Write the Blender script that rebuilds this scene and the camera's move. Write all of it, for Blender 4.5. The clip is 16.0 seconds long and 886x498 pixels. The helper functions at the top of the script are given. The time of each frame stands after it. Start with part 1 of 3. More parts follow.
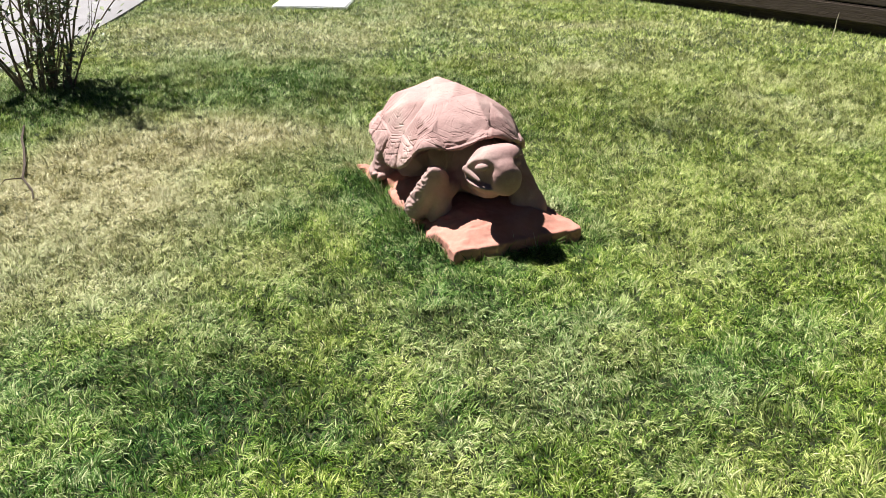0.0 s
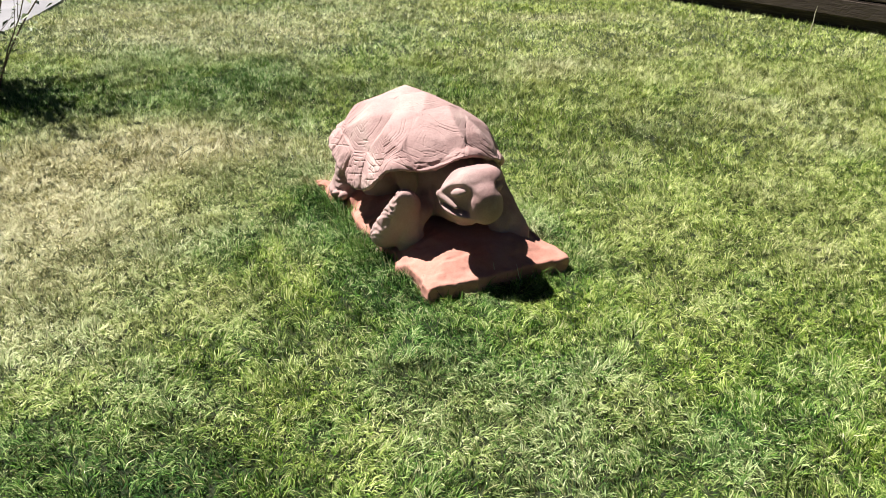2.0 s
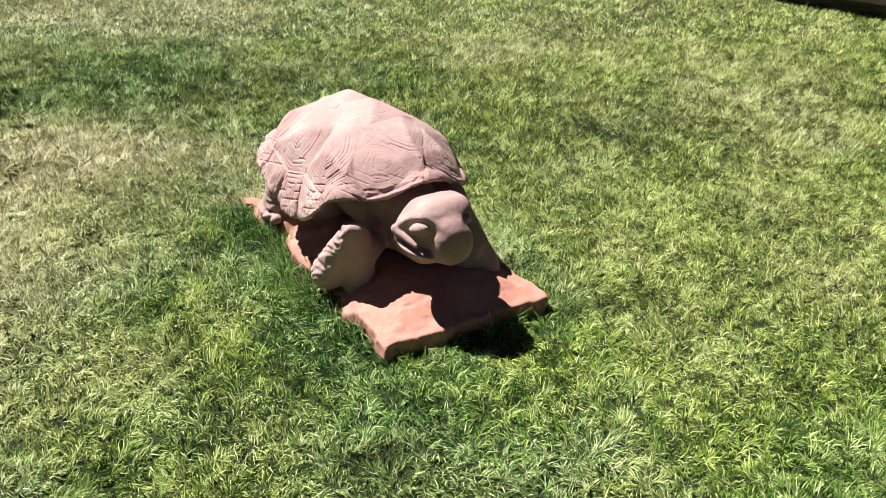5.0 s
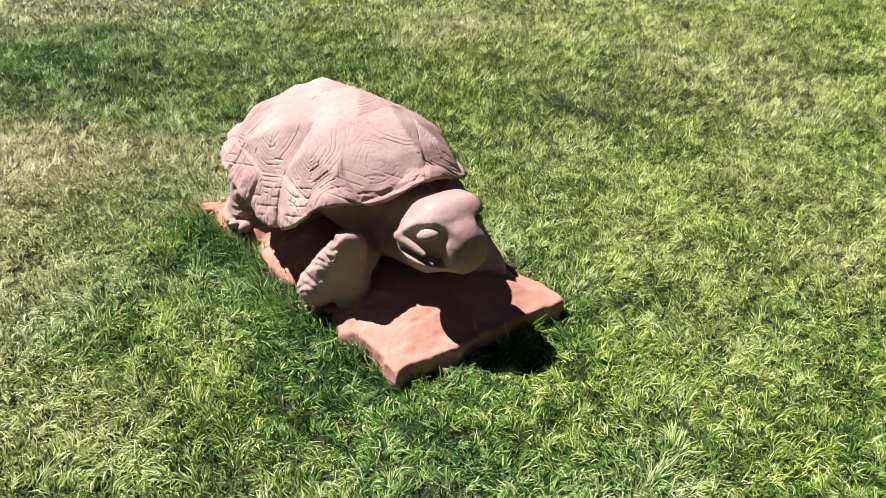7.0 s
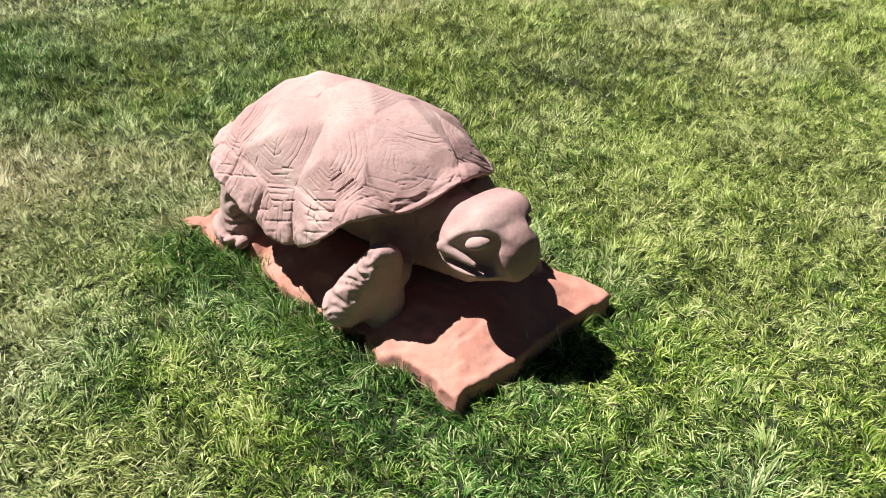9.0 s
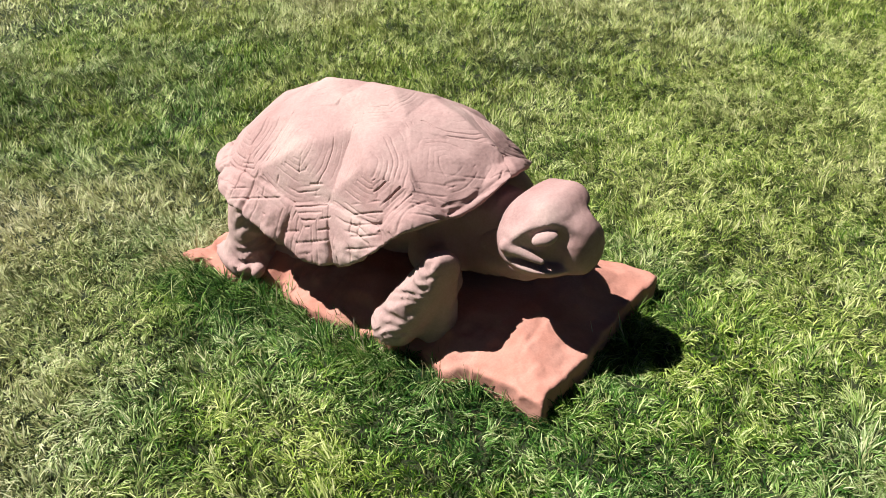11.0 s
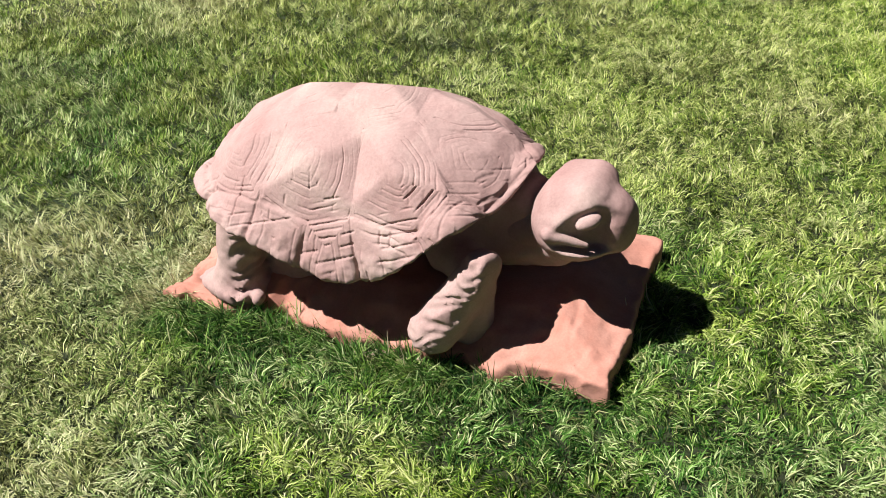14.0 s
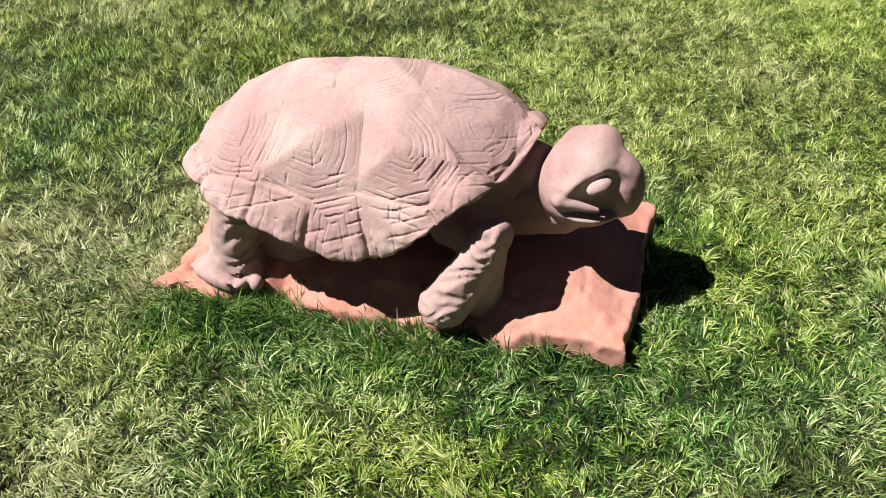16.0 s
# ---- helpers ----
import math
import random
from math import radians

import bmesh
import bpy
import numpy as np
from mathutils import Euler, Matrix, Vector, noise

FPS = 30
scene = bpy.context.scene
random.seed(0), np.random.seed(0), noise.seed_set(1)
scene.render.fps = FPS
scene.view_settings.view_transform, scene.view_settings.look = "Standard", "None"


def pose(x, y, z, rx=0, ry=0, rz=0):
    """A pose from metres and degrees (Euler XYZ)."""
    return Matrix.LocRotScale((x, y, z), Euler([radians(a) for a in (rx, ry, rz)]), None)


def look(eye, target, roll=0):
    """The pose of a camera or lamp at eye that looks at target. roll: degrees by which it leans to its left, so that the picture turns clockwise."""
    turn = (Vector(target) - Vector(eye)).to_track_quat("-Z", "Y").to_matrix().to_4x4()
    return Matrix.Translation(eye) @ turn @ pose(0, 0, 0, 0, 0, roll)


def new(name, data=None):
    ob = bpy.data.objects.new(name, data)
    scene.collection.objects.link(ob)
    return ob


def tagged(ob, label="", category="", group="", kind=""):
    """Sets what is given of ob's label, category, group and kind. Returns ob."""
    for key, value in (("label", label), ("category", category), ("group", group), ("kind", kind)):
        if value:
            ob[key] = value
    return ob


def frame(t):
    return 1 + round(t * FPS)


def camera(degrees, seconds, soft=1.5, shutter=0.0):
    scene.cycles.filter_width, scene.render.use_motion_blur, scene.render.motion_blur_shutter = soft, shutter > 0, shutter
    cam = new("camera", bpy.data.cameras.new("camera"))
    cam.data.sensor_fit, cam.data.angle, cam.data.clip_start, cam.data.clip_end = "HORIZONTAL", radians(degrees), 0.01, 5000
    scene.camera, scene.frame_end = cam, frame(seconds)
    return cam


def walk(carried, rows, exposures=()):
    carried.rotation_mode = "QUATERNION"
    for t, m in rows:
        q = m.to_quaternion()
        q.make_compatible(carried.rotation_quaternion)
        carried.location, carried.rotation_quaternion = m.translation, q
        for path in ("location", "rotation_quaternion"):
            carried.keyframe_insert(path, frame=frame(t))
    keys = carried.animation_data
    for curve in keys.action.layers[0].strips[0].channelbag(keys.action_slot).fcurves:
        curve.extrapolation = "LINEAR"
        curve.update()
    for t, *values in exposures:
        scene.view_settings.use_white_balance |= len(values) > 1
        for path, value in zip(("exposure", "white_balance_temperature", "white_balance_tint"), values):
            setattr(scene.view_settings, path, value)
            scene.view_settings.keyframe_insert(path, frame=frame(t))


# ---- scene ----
cam = camera(53.2, 16.0, soft=0.4)
PATH = [
    (0, (-0.005, 0.077, 1.587), (-0.001, 1.889, 0.74), 0.1),
    (0.5, (-0.016, 0.194, 1.596), (0.012, 2.001, 0.739), 0.4),
    (1, (-0.033, 0.31, 1.594), (0.022, 2.112, 0.729), 0.7),
    (1.5, (-0.047, 0.422, 1.584), (0.032, 2.221, 0.713), 0.8),
    (2, (-0.06, 0.538, 1.58), (0.042, 2.331, 0.7), 0.9),
    (2.5, (-0.077, 0.649, 1.592), (0.051, 2.432, 0.696), 1.3),
    (3, (-0.09, 0.766, 1.577), (0.066, 2.544, 0.674), 1.6),
    (3.5, (-0.097, 0.868, 1.57), (0.085, 2.64, 0.66), 1.9),
    (4, (-0.095, 0.963, 1.567), (0.11, 2.727, 0.647), 2.0),
    (4.5, (-0.093, 1.061, 1.56), (0.134, 2.816, 0.627), 2.0),
    (5, (-0.103, 1.15, 1.548), (0.151, 2.895, 0.603), 2.0),
    (7.5, (-0.367, 1.591, 1.457), (0.116, 3.253, 0.456), 1.7),
    (8, (-0.425, 1.683, 1.452), (0.1, 3.321, 0.431), 1.3),
    (8.5, (-0.48, 1.77, 1.461), (0.084, 3.378, 0.413), 0.7),
    (9, (-0.547, 1.844, 1.445), (0.066, 3.429, 0.389), 0.3),
    (11.5, (-0.909, 2.171, 1.386), (-0.034, 3.625, 0.327), -3.1),
    (12, (-0.971, 2.246, 1.399), (-0.046, 3.659, 0.327), -3.5),
    (12.5, (-1.025, 2.324, 1.428), (-0.054, 3.686, 0.331), -3.8),
    (13, (-1.065, 2.38, 1.434), (-0.053, 3.701, 0.325), -4.1),
    (13.5, (-1.098, 2.419, 1.436), (-0.049, 3.701, 0.315), -4.4),
    (14, (-1.132, 2.448, 1.427), (-0.047, 3.693, 0.299), -4.5),
    (14.5, (-1.163, 2.473, 1.412), (-0.046, 3.684, 0.278), -4.6),
    (15, (-1.199, 2.503, 1.399), (-0.054, 3.681, 0.259), -4.6),
    (15.5, (-1.227, 2.539, 1.396), (-0.063, 3.689, 0.245), -4.5),
    (16, (-1.261, 2.581, 1.393), (-0.075, 3.701, 0.236), -4.2),
]
walk(cam, [(t, look(eye, target, roll)) for t, eye, target, roll in PATH],
     exposures=[(0.0, 1.36), (5.0, 1.30), (9.0, 1.15), (12.5, 0.99), (16.0, 0.99)])

# ---- light ----
SUN_AZ = math.atan2(0.455, -0.60)      # where the sun stands in plan, from the x axis
SUN_EL = radians(58.5)
to_sun = Vector((math.cos(SUN_EL) * math.cos(SUN_AZ), math.cos(SUN_EL) * math.sin(SUN_AZ), math.sin(SUN_EL)))
world = bpy.data.worlds.new("sky")
scene.world = world
world.use_nodes = True
wn = world.node_tree.nodes
sky = wn.new("ShaderNodeTexSky")
sky.sky_type = 'NISHITA'
sky.sun_disc = False
sky.altitude = 2600
sky.dust_density = 0.2
sky.air_density = 0.7
sky.sun_elevation = SUN_EL
sky.sun_rotation = math.pi / 2 - SUN_AZ
world.node_tree.links.new(sky.outputs[0], wn["Background"].inputs[0])
wn["Background"].inputs[1].default_value = 0.012
sun_data = bpy.data.lights.new("sun", 'SUN')
sun_data.energy = 5.0
sun_data.angle = radians(0.53)
sun_data.color = (1.0, 0.968, 0.925)
sun = new("sun", sun_data)
sun.matrix_world = look(to_sun * 30, (0, 0, 0))


# ---- materials ----
class Nodes:
    """A short way to write a node material."""

    def __init__(self, name, rough=0.8):
        self.mat = bpy.data.materials.new(name)
        self.mat.use_nodes = True
        self.tree = self.mat.node_tree
        self.bsdf = self.tree.nodes["Principled BSDF"]
        self.bsdf.inputs["Roughness"].default_value = rough
        self.where = self.tree.nodes.new("ShaderNodeTexCoord").outputs["Object"]

    def link(self, a, b):
        self.tree.links.new(a, b)

    def noise(self, scale, detail=4.0, rough=0.6, warp=0.0, stretch=None):
        n = self.tree.nodes.new("ShaderNodeTexNoise")
        n.inputs["Scale"].default_value = scale
        n.inputs["Detail"].default_value = detail
        n.inputs["Roughness"].default_value = rough
        n.inputs["Distortion"].default_value = warp
        if stretch:
            m = self.tree.nodes.new("ShaderNodeMapping")
            m.inputs["Scale"].default_value = stretch
            self.link(self.where, m.inputs[0])
            self.link(m.outputs[0], n.inputs["Vector"])
        else:
            self.link(self.where, n.inputs["Vector"])
        return n.outputs["Fac"]

    def ramp(self, fac, stops):
        r = self.tree.nodes.new("ShaderNodeValToRGB")
        r.color_ramp.elements[0].position, r.color_ramp.elements[0].color = stops[0][0], (*stops[0][1], 1)
        r.color_ramp.elements[1].position, r.color_ramp.elements[1].color = stops[-1][0], (*stops[-1][1], 1)
        for p, c in stops[1:-1]:
            r.color_ramp.elements.new(p).color = (*c, 1)
        self.link(fac, r.inputs[0])
        return r.outputs[0]

    def mix(self, fac, a, b, how='MIX'):
        m = self.tree.nodes.new("ShaderNodeMix")
        m.data_type, m.blend_type = 'RGBA', how
        for slot, v in ((0, fac), (6, a), (7, b)):
            if isinstance(v, (int, float)):
                m.inputs[slot].default_value = v
            elif isinstance(v, tuple):
                m.inputs[slot].default_value = (*v, 1)
            else:
                self.link(v, m.inputs[slot])
        return m.outputs[2]

    def attribute(self, name):
        a = self.tree.nodes.new("ShaderNodeAttribute")
        a.attribute_name = name
        return a.outputs["Fac"]

    def bump(self, height, depth, strength=1.0):
        b = self.tree.nodes.new("ShaderNodeBump")
        b.inputs["Distance"].default_value = depth
        b.inputs["Strength"].default_value = strength
        self.link(height, b.inputs["Height"])
        self.link(b.outputs[0], self.bsdf.inputs["Normal"])

    def color(self, c):
        self.link(c, self.bsdf.inputs["Base Color"])


def sandstone(name, dark, mid, light):
    m = Nodes(name, 0.92)
    m.bsdf.inputs["Specular IOR Level"].default_value = 0.2
    big = m.ramp(m.noise(4.0, 5, 0.6, 0.6), [(0.3, dark), (0.52, mid), (0.72, light)])
    fine = m.ramp(m.noise(160.0, 3, 0.7), [(0.3, (0.90, 0.895, 0.89)), (0.7, (1.07, 1.07, 1.07))])
    m.color(m.mix(1.0, big, fine, 'MULTIPLY'))
    m.bump(m.noise(150.0, 5, 0.7), 0.0014, 0.45)
    return m.mat


STATUE = sandstone("carved_sandstone", (0.305, 0.180, 0.168), (0.370, 0.246, 0.230), (0.438, 0.326, 0.294))
SLAB = sandstone("red_sandstone", (0.35, 0.145, 0.105), (0.42, 0.195, 0.150), (0.48, 0.255, 0.205))
GRIT = sandstone("sand_grit", (0.40, 0.30, 0.22), (0.5, 0.39, 0.30), (0.58, 0.48, 0.38))


def grass_material():
    m = Nodes("grass_blade", 0.6)
    tone, dry, cool = m.attribute("tone"), m.attribute("dry"), m.attribute("cool")
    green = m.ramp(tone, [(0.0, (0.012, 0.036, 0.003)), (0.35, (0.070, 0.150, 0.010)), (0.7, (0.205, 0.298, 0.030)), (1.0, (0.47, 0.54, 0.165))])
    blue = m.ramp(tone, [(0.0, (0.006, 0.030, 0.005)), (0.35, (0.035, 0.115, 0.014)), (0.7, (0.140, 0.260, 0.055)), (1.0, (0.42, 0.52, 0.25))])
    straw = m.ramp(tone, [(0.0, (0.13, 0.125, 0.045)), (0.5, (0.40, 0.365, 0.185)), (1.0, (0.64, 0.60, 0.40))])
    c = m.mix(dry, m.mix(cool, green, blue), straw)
    m.color(c)
    m.bsdf.inputs["Specular IOR Level"].default_value = 0.10
    t = m.tree.nodes.new("ShaderNodeBsdfTranslucent")
    m.link(c, t.inputs[0])
    x = m.tree.nodes.new("ShaderNodeMixShader")
    x.inputs[0].default_value = 0.10
    m.link(m.bsdf.outputs[0], x.inputs[1])
    m.link(t.outputs[0], x.inputs[2])
    m.link(x.outputs[0], m.tree.nodes["Material Output"].inputs[0])
    return m.mat


def ground_material():
    m = Nodes("lawn_soil", 0.95)
    # soil and thatch painted near black, so gaps between blades look shaded
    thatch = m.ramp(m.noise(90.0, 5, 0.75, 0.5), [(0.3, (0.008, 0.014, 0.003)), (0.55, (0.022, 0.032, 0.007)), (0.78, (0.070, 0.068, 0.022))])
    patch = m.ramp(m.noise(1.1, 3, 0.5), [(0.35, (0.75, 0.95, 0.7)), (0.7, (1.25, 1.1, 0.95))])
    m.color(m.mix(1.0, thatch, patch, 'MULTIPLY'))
    m.bump(m.noise(130.0, 4, 0.7), 0.012, 1.0)
    return m.mat


def wood_material():
    m = Nodes("weathered_timber", 0.9)
    m.bsdf.inputs["Specular IOR Level"].default_value = 0.15
    grain = m.ramp(m.noise(6.0, 6, 0.65, 0.4, (1.0, 14.0, 14.0)), [(0.25, (0.044, 0.031, 0.024)), (0.55, (0.082, 0.063, 0.051)), (0.85, (0.135, 0.110, 0.092))])
    m.color(grain)
    m.bump(m.noise(9.0, 5, 0.6, 0.3, (1.0, 18.0, 18.0)), 0.006, 0.8)
    return m.mat


def concrete_material():
    m = Nodes("pale_concrete", 0.9)
    c = m.ramp(m.noise(2.2, 5, 0.6), [(0.3, (0.185, 0.178, 0.186)), (0.7, (0.25, 0.24, 0.25))])
    f = m.ramp(m.noise(120.0, 3, 0.7), [(0.3, (0.86, 0.86, 0.86)), (0.7, (1.08, 1.08, 1.08))])
    m.color(m.mix(1.0, c, f, 'MULTIPLY'))
    m.bump(m.noise(200.0, 3, 0.7), 0.002, 0.6)
    return m.mat


def plain_noise_material(name, dark, light, scale, rough=0.7, depth=0.002):
    m = Nodes(name, rough)
    m.color(m.ramp(m.noise(scale, 4, 0.6), [(0.3, dark), (0.7, light)]))
    m.bump(m.noise(scale * 4, 3, 0.6), depth, 0.7)
    return m.mat


GRASS = grass_material()
SOIL = ground_material()
TIMBER = wood_material()
CONCRETE = concrete_material()
WHITE_STONE = plain_noise_material("white_stone", (0.62, 0.62, 0.66), (0.82, 0.82, 0.84), 9.0)
BARK = plain_noise_material("cane_bark", (0.09, 0.06, 0.045), (0.22, 0.165, 0.12), 30.0, 0.8, 0.003)
STRAW = plain_noise_material("dead_stalk", (0.45, 0.38, 0.24), (0.62, 0.56, 0.40), 60.0, 0.7, 0.0005)
LEAF = plain_noise_material("bush_leaf", (0.07, 0.11, 0.030), (0.26, 0.30, 0.14), 12.0, 0.5)


# ---- numeric helpers ----
rng = np.random.default_rng(7)
TABLE = rng.random((256, 256)).astype(np.float32)
CUBE = rng.random((64, 64, 64)).astype(np.float32)


def noise2(x, y):
    """Smooth value noise in 0..1 over the plane."""
    xi, yi = np.floor(x).astype(int), np.floor(y).astype(int)
    fx, fy = x - xi, y - yi
    fx, fy = fx * fx * (3 - 2 * fx), fy * fy * (3 - 2 * fy)
    a, b = TABLE[xi & 255, yi & 255], TABLE[(xi + 1) & 255, yi & 255]
    c, d = TABLE[xi & 255, (yi + 1) & 255], TABLE[(xi + 1) & 255, (yi + 1) & 255]
    return (a * (1 - fx) + b * fx) * (1 - fy) + (c * (1 - fx) + d * fx) * fy


def noise3(x, y, z):
    """Smooth value noise in 0..1 in space."""
    i = [np.floor(v).astype(int) for v in (x, y, z)]
    f = [v - k for v, k in zip((x, y, z), i)]
    f = [v * v * (3 - 2 * v) for v in f]
    out = 0
    for a in (0, 1):
        for b in (0, 1):
            for c in (0, 1):
                w = (f[0] if a else 1 - f[0]) * (f[1] if b else 1 - f[1]) * (f[2] if c else 1 - f[2])
                out = out + w * CUBE[(i[0] + a) & 63, (i[1] + b) & 63, (i[2] + c) & 63]
    return out


def rough3(x, y, z, scale, octaves=3):
    """Layered noise about zero."""
    return sum((noise3(x * scale * 2 ** k + 7.3 * k, y * scale * 2 ** k, z * scale * 2 ** k) - 0.5) * 0.55 ** k for k in range(octaves))


def smooth_step(a, b, x):
    t = np.clip((x - a) / (b - a), 0, 1)
    return t * t * (3 - 2 * t)


def mesh_from(name, verts, faces, material, smooth=True):
    """A mesh from arrays of places and of equal-sided faces."""
    me = bpy.data.meshes.new(name)
    n, k = faces.shape
    me.vertices.add(len(verts))
    me.vertices.foreach_set("co", np.ascontiguousarray(verts, dtype=np.float32).ravel())
    me.loops.add(n * k)
    me.loops.foreach_set("vertex_index", np.ascontiguousarray(faces, dtype=np.int32).ravel())
    me.polygons.add(n)
    me.polygons.foreach_set("loop_start", np.arange(0, n * k, k, dtype=np.int32))
    me.polygons.foreach_set("use_smooth", np.full(n, smooth))
    me.update(calc_edges=True)
    me.materials.append(material)
    return me


def skin(field, low, high, step):
    """The zero surface of a field over a box: one place for each cell that it crosses, one quad for each edge."""
    axes = [np.arange(a, b + step, step) for a, b in zip(low, high)]
    X, Y, Z = np.meshgrid(*axes, indexing="ij")
    F = field(X, Y, Z)
    inside = F < 0
    nx, ny, nz = F.shape
    c = np.zeros((nx - 1, ny - 1, nz - 1), int)
    for a in (0, 1):
        for b in (0, 1):
            for d in (0, 1):
                c += inside[a:nx - 1 + a, b:ny - 1 + b, d:nz - 1 + d]
    I, J, K = np.nonzero((c > 0) & (c < 8))
    index = np.full(c.shape, -1)
    index[I, J, K] = np.arange(len(I))
    total, count = np.zeros((len(I), 3)), np.zeros(len(I))
    corners = [(a, b, d) for a in (0, 1) for b in (0, 1) for d in (0, 1)]
    for p in corners:
        for ax in range(3):
            if p[ax] == 0:
                q = list(p)
                q[ax] = 1
                f0, f1 = F[I + p[0], J + p[1], K + p[2]], F[I + q[0], J + q[1], K + q[2]]
                m = (f0 < 0) != (f1 < 0)
                t = np.where(m, f0 / np.where(m, f0 - f1, 1), 0)
                place = np.stack([np.full(len(I), float(v)) for v in p], 1)
                place[:, ax] = t
                total[m] += place[m]
                count[m] += 1
    V = np.array(low) + step * (np.stack([I, J, K], 1) + total / count[:, None])
    quads = []
    for ax in range(3):
        s0 = [slice(1, n - 1) for n in F.shape]
        s1 = list(s0)
        s0[ax], s1[ax] = slice(0, F.shape[ax] - 1), slice(1, F.shape[ax])
        A, B = inside[tuple(s0)], inside[tuple(s1)]
        hit = np.argwhere(A != B)
        start = A[tuple(hit.T)]
        base = hit + 1
        base[:, ax] -= 1
        u, v = (ax + 1) % 3, (ax + 2) % 3
        ring = []
        for du, dv in ((1, 1), (0, 1), (0, 0), (1, 0)):
            w = base.copy()
            w[:, u] -= du
            w[:, v] -= dv
            ring.append(index[tuple(w.T)])
        q = np.stack(ring, 1)
        q[~start] = q[~start][:, ::-1]
        quads.append(q)
    return V, np.concatenate(quads)


def blend(a, b, k):
    """Smooth union."""
    h = np.clip(0.5 + 0.5 * (b - a) / k, 0, 1)
    return b * (1 - h) + a * h - k * h * (1 - h)


def carve(a, b, k):
    """Smooth difference: b taken from a."""
    return -blend(-a, b, k)


def ball(X, Y, Z, c, r, turn=None):
    """A rough ellipsoid distance."""
    P = np.stack([X - c[0], Y - c[1], Z - c[2]], -1)
    if turn is not None:
        P = P @ np.array(Euler([radians(a) for a in turn]).to_matrix())
    P = P / np.array(r)
    d = np.sqrt((P ** 2).sum(-1))
    return (d - 1) * min(r)


def limb(X, Y, Z, a, b, ra, rb):
    """A tapered capsule."""
    a, b = np.array(a, float), np.array(b, float)
    P = np.stack([X, Y, Z], -1) - a
    ab = b - a
    t = np.clip((P @ ab) / (ab @ ab), 0, 1)
    return np.sqrt(((P - t[..., None] * ab) ** 2).sum(-1)) - (ra + (rb - ra) * t)


def part(name, bm, material, parent, label=""):
    """Links a bmesh as one mesh object under a thing."""
    me = bpy.data.meshes.new(name)
    bm.to_mesh(me)
    bm.free()
    me.materials.append(material)
    ob = new(name, me)
    if parent:
        ob.parent = parent
    if label:
        ob["label"] = label
    return ob


# ---- the plan ----
# the statue's own axes: x to its head, y to its left side, origin at the middle of its slab
SPOT = pose(0.086, 3.967, 0, 0, 0, math.degrees(math.atan2(-0.919, 0.394)))
SLAB_TOP = 0.072


def ground_height(x, y):
    """The gentle lie of the lawn."""
    x, y = np.asarray(x, float), np.asarray(y, float)
    return 0.012 * (noise2(x * 0.9 + 40, y * 0.9 + 40) - 0.5) + 0.03 * smooth_step(0.2, -1.6, x) * smooth_step(3.4, 4.8, y) * smooth_step(9.0, 6.0, y)


def build_ground():
    a = np.concatenate([[-900, -300, -90, -30, -14], np.arange(-9, 9.01, 0.15), [14, 30, 90, 300, 900]])
    b = np.concatenate([[-900, -300, -90, -30, -10], np.arange(-4, 14.01, 0.15), [20, 40, 90, 300, 900]])
    X, Y = np.meshgrid(a, b, indexing="ij")
    V = np.stack([X, Y, ground_height(X, Y)], -1).reshape(-1, 3)
    n, m = len(a), len(b)
    i, j = np.meshgrid(np.arange(n - 1), np.arange(m - 1), indexing="ij")
    F = np.stack([i * m + j, (i + 1) * m + j, (i + 1) * m + j + 1, i * m + j + 1], -1).reshape(-1, 4)
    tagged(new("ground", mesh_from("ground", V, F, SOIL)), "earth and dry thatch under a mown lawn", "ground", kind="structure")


build_ground()


# ---- the carved tortoise ----
SHELL_MID = (-0.062, -0.052)
TOP, TOP_SLOPE, TOP_LEAN, SHELL_TURN = 0.581, 0.025, 0.069, 0.037
# angle from the head towards the left side, reach of the rim from the middle, height of the rim
RIM = [(0, 0.426, 0.450), (18, 0.416, 0.412), (40, 0.386, 0.348), (60, 0.357, 0.284), (80, 0.328, 0.246), (100, 0.310, 0.243), (125, 0.351, 0.296),
       (140, 0.395, 0.323), (151, 0.445, 0.358), (165, 0.492, 0.361), (180, 0.477, 0.330), (195, 0.458, 0.342), (209, 0.419, 0.344), (220, 0.395, 0.324),
       (235, 0.345, 0.303), (260, 0.295, 0.249), (280, 0.295, 0.239), (300, 0.330, 0.281), (320, 0.400, 0.395), (342, 0.400, 0.402)]


def rim_at(angle):
    """Reach and height of the rim at an angle."""
    a = np.degrees(angle) % 360
    xs = np.array([r[0] for r in RIM], float)
    xs = np.concatenate([xs[-2:] - 360, xs, xs[:3] + 360])
    i = np.clip(np.searchsorted(xs, a, side='right') - 1, 1, len(xs) - 3)
    t = (a - xs[i]) / (xs[i + 1] - xs[i])
    out = []
    for k in (1, 2):
        ys = np.array([r[k] for r in RIM])
        ys = np.concatenate([ys[-2:], ys, ys[:3]])
        p0, p1, p2, p3 = ys[i - 1], ys[i], ys[i + 1], ys[i + 2]
        m1 = (p2 - p0) / (xs[i + 1] - xs[i - 1]) * (xs[i + 1] - xs[i])
        m2 = (p3 - p1) / (xs[i + 2] - xs[i]) * (xs[i + 1] - xs[i])
        out.append((2 * t ** 3 - 3 * t ** 2 + 1) * p1 + (t ** 3 - 2 * t ** 2 + t) * m1 + (-2 * t ** 3 + 3 * t ** 2) * p2 + (t ** 3 - t ** 2) * m2)
    return out


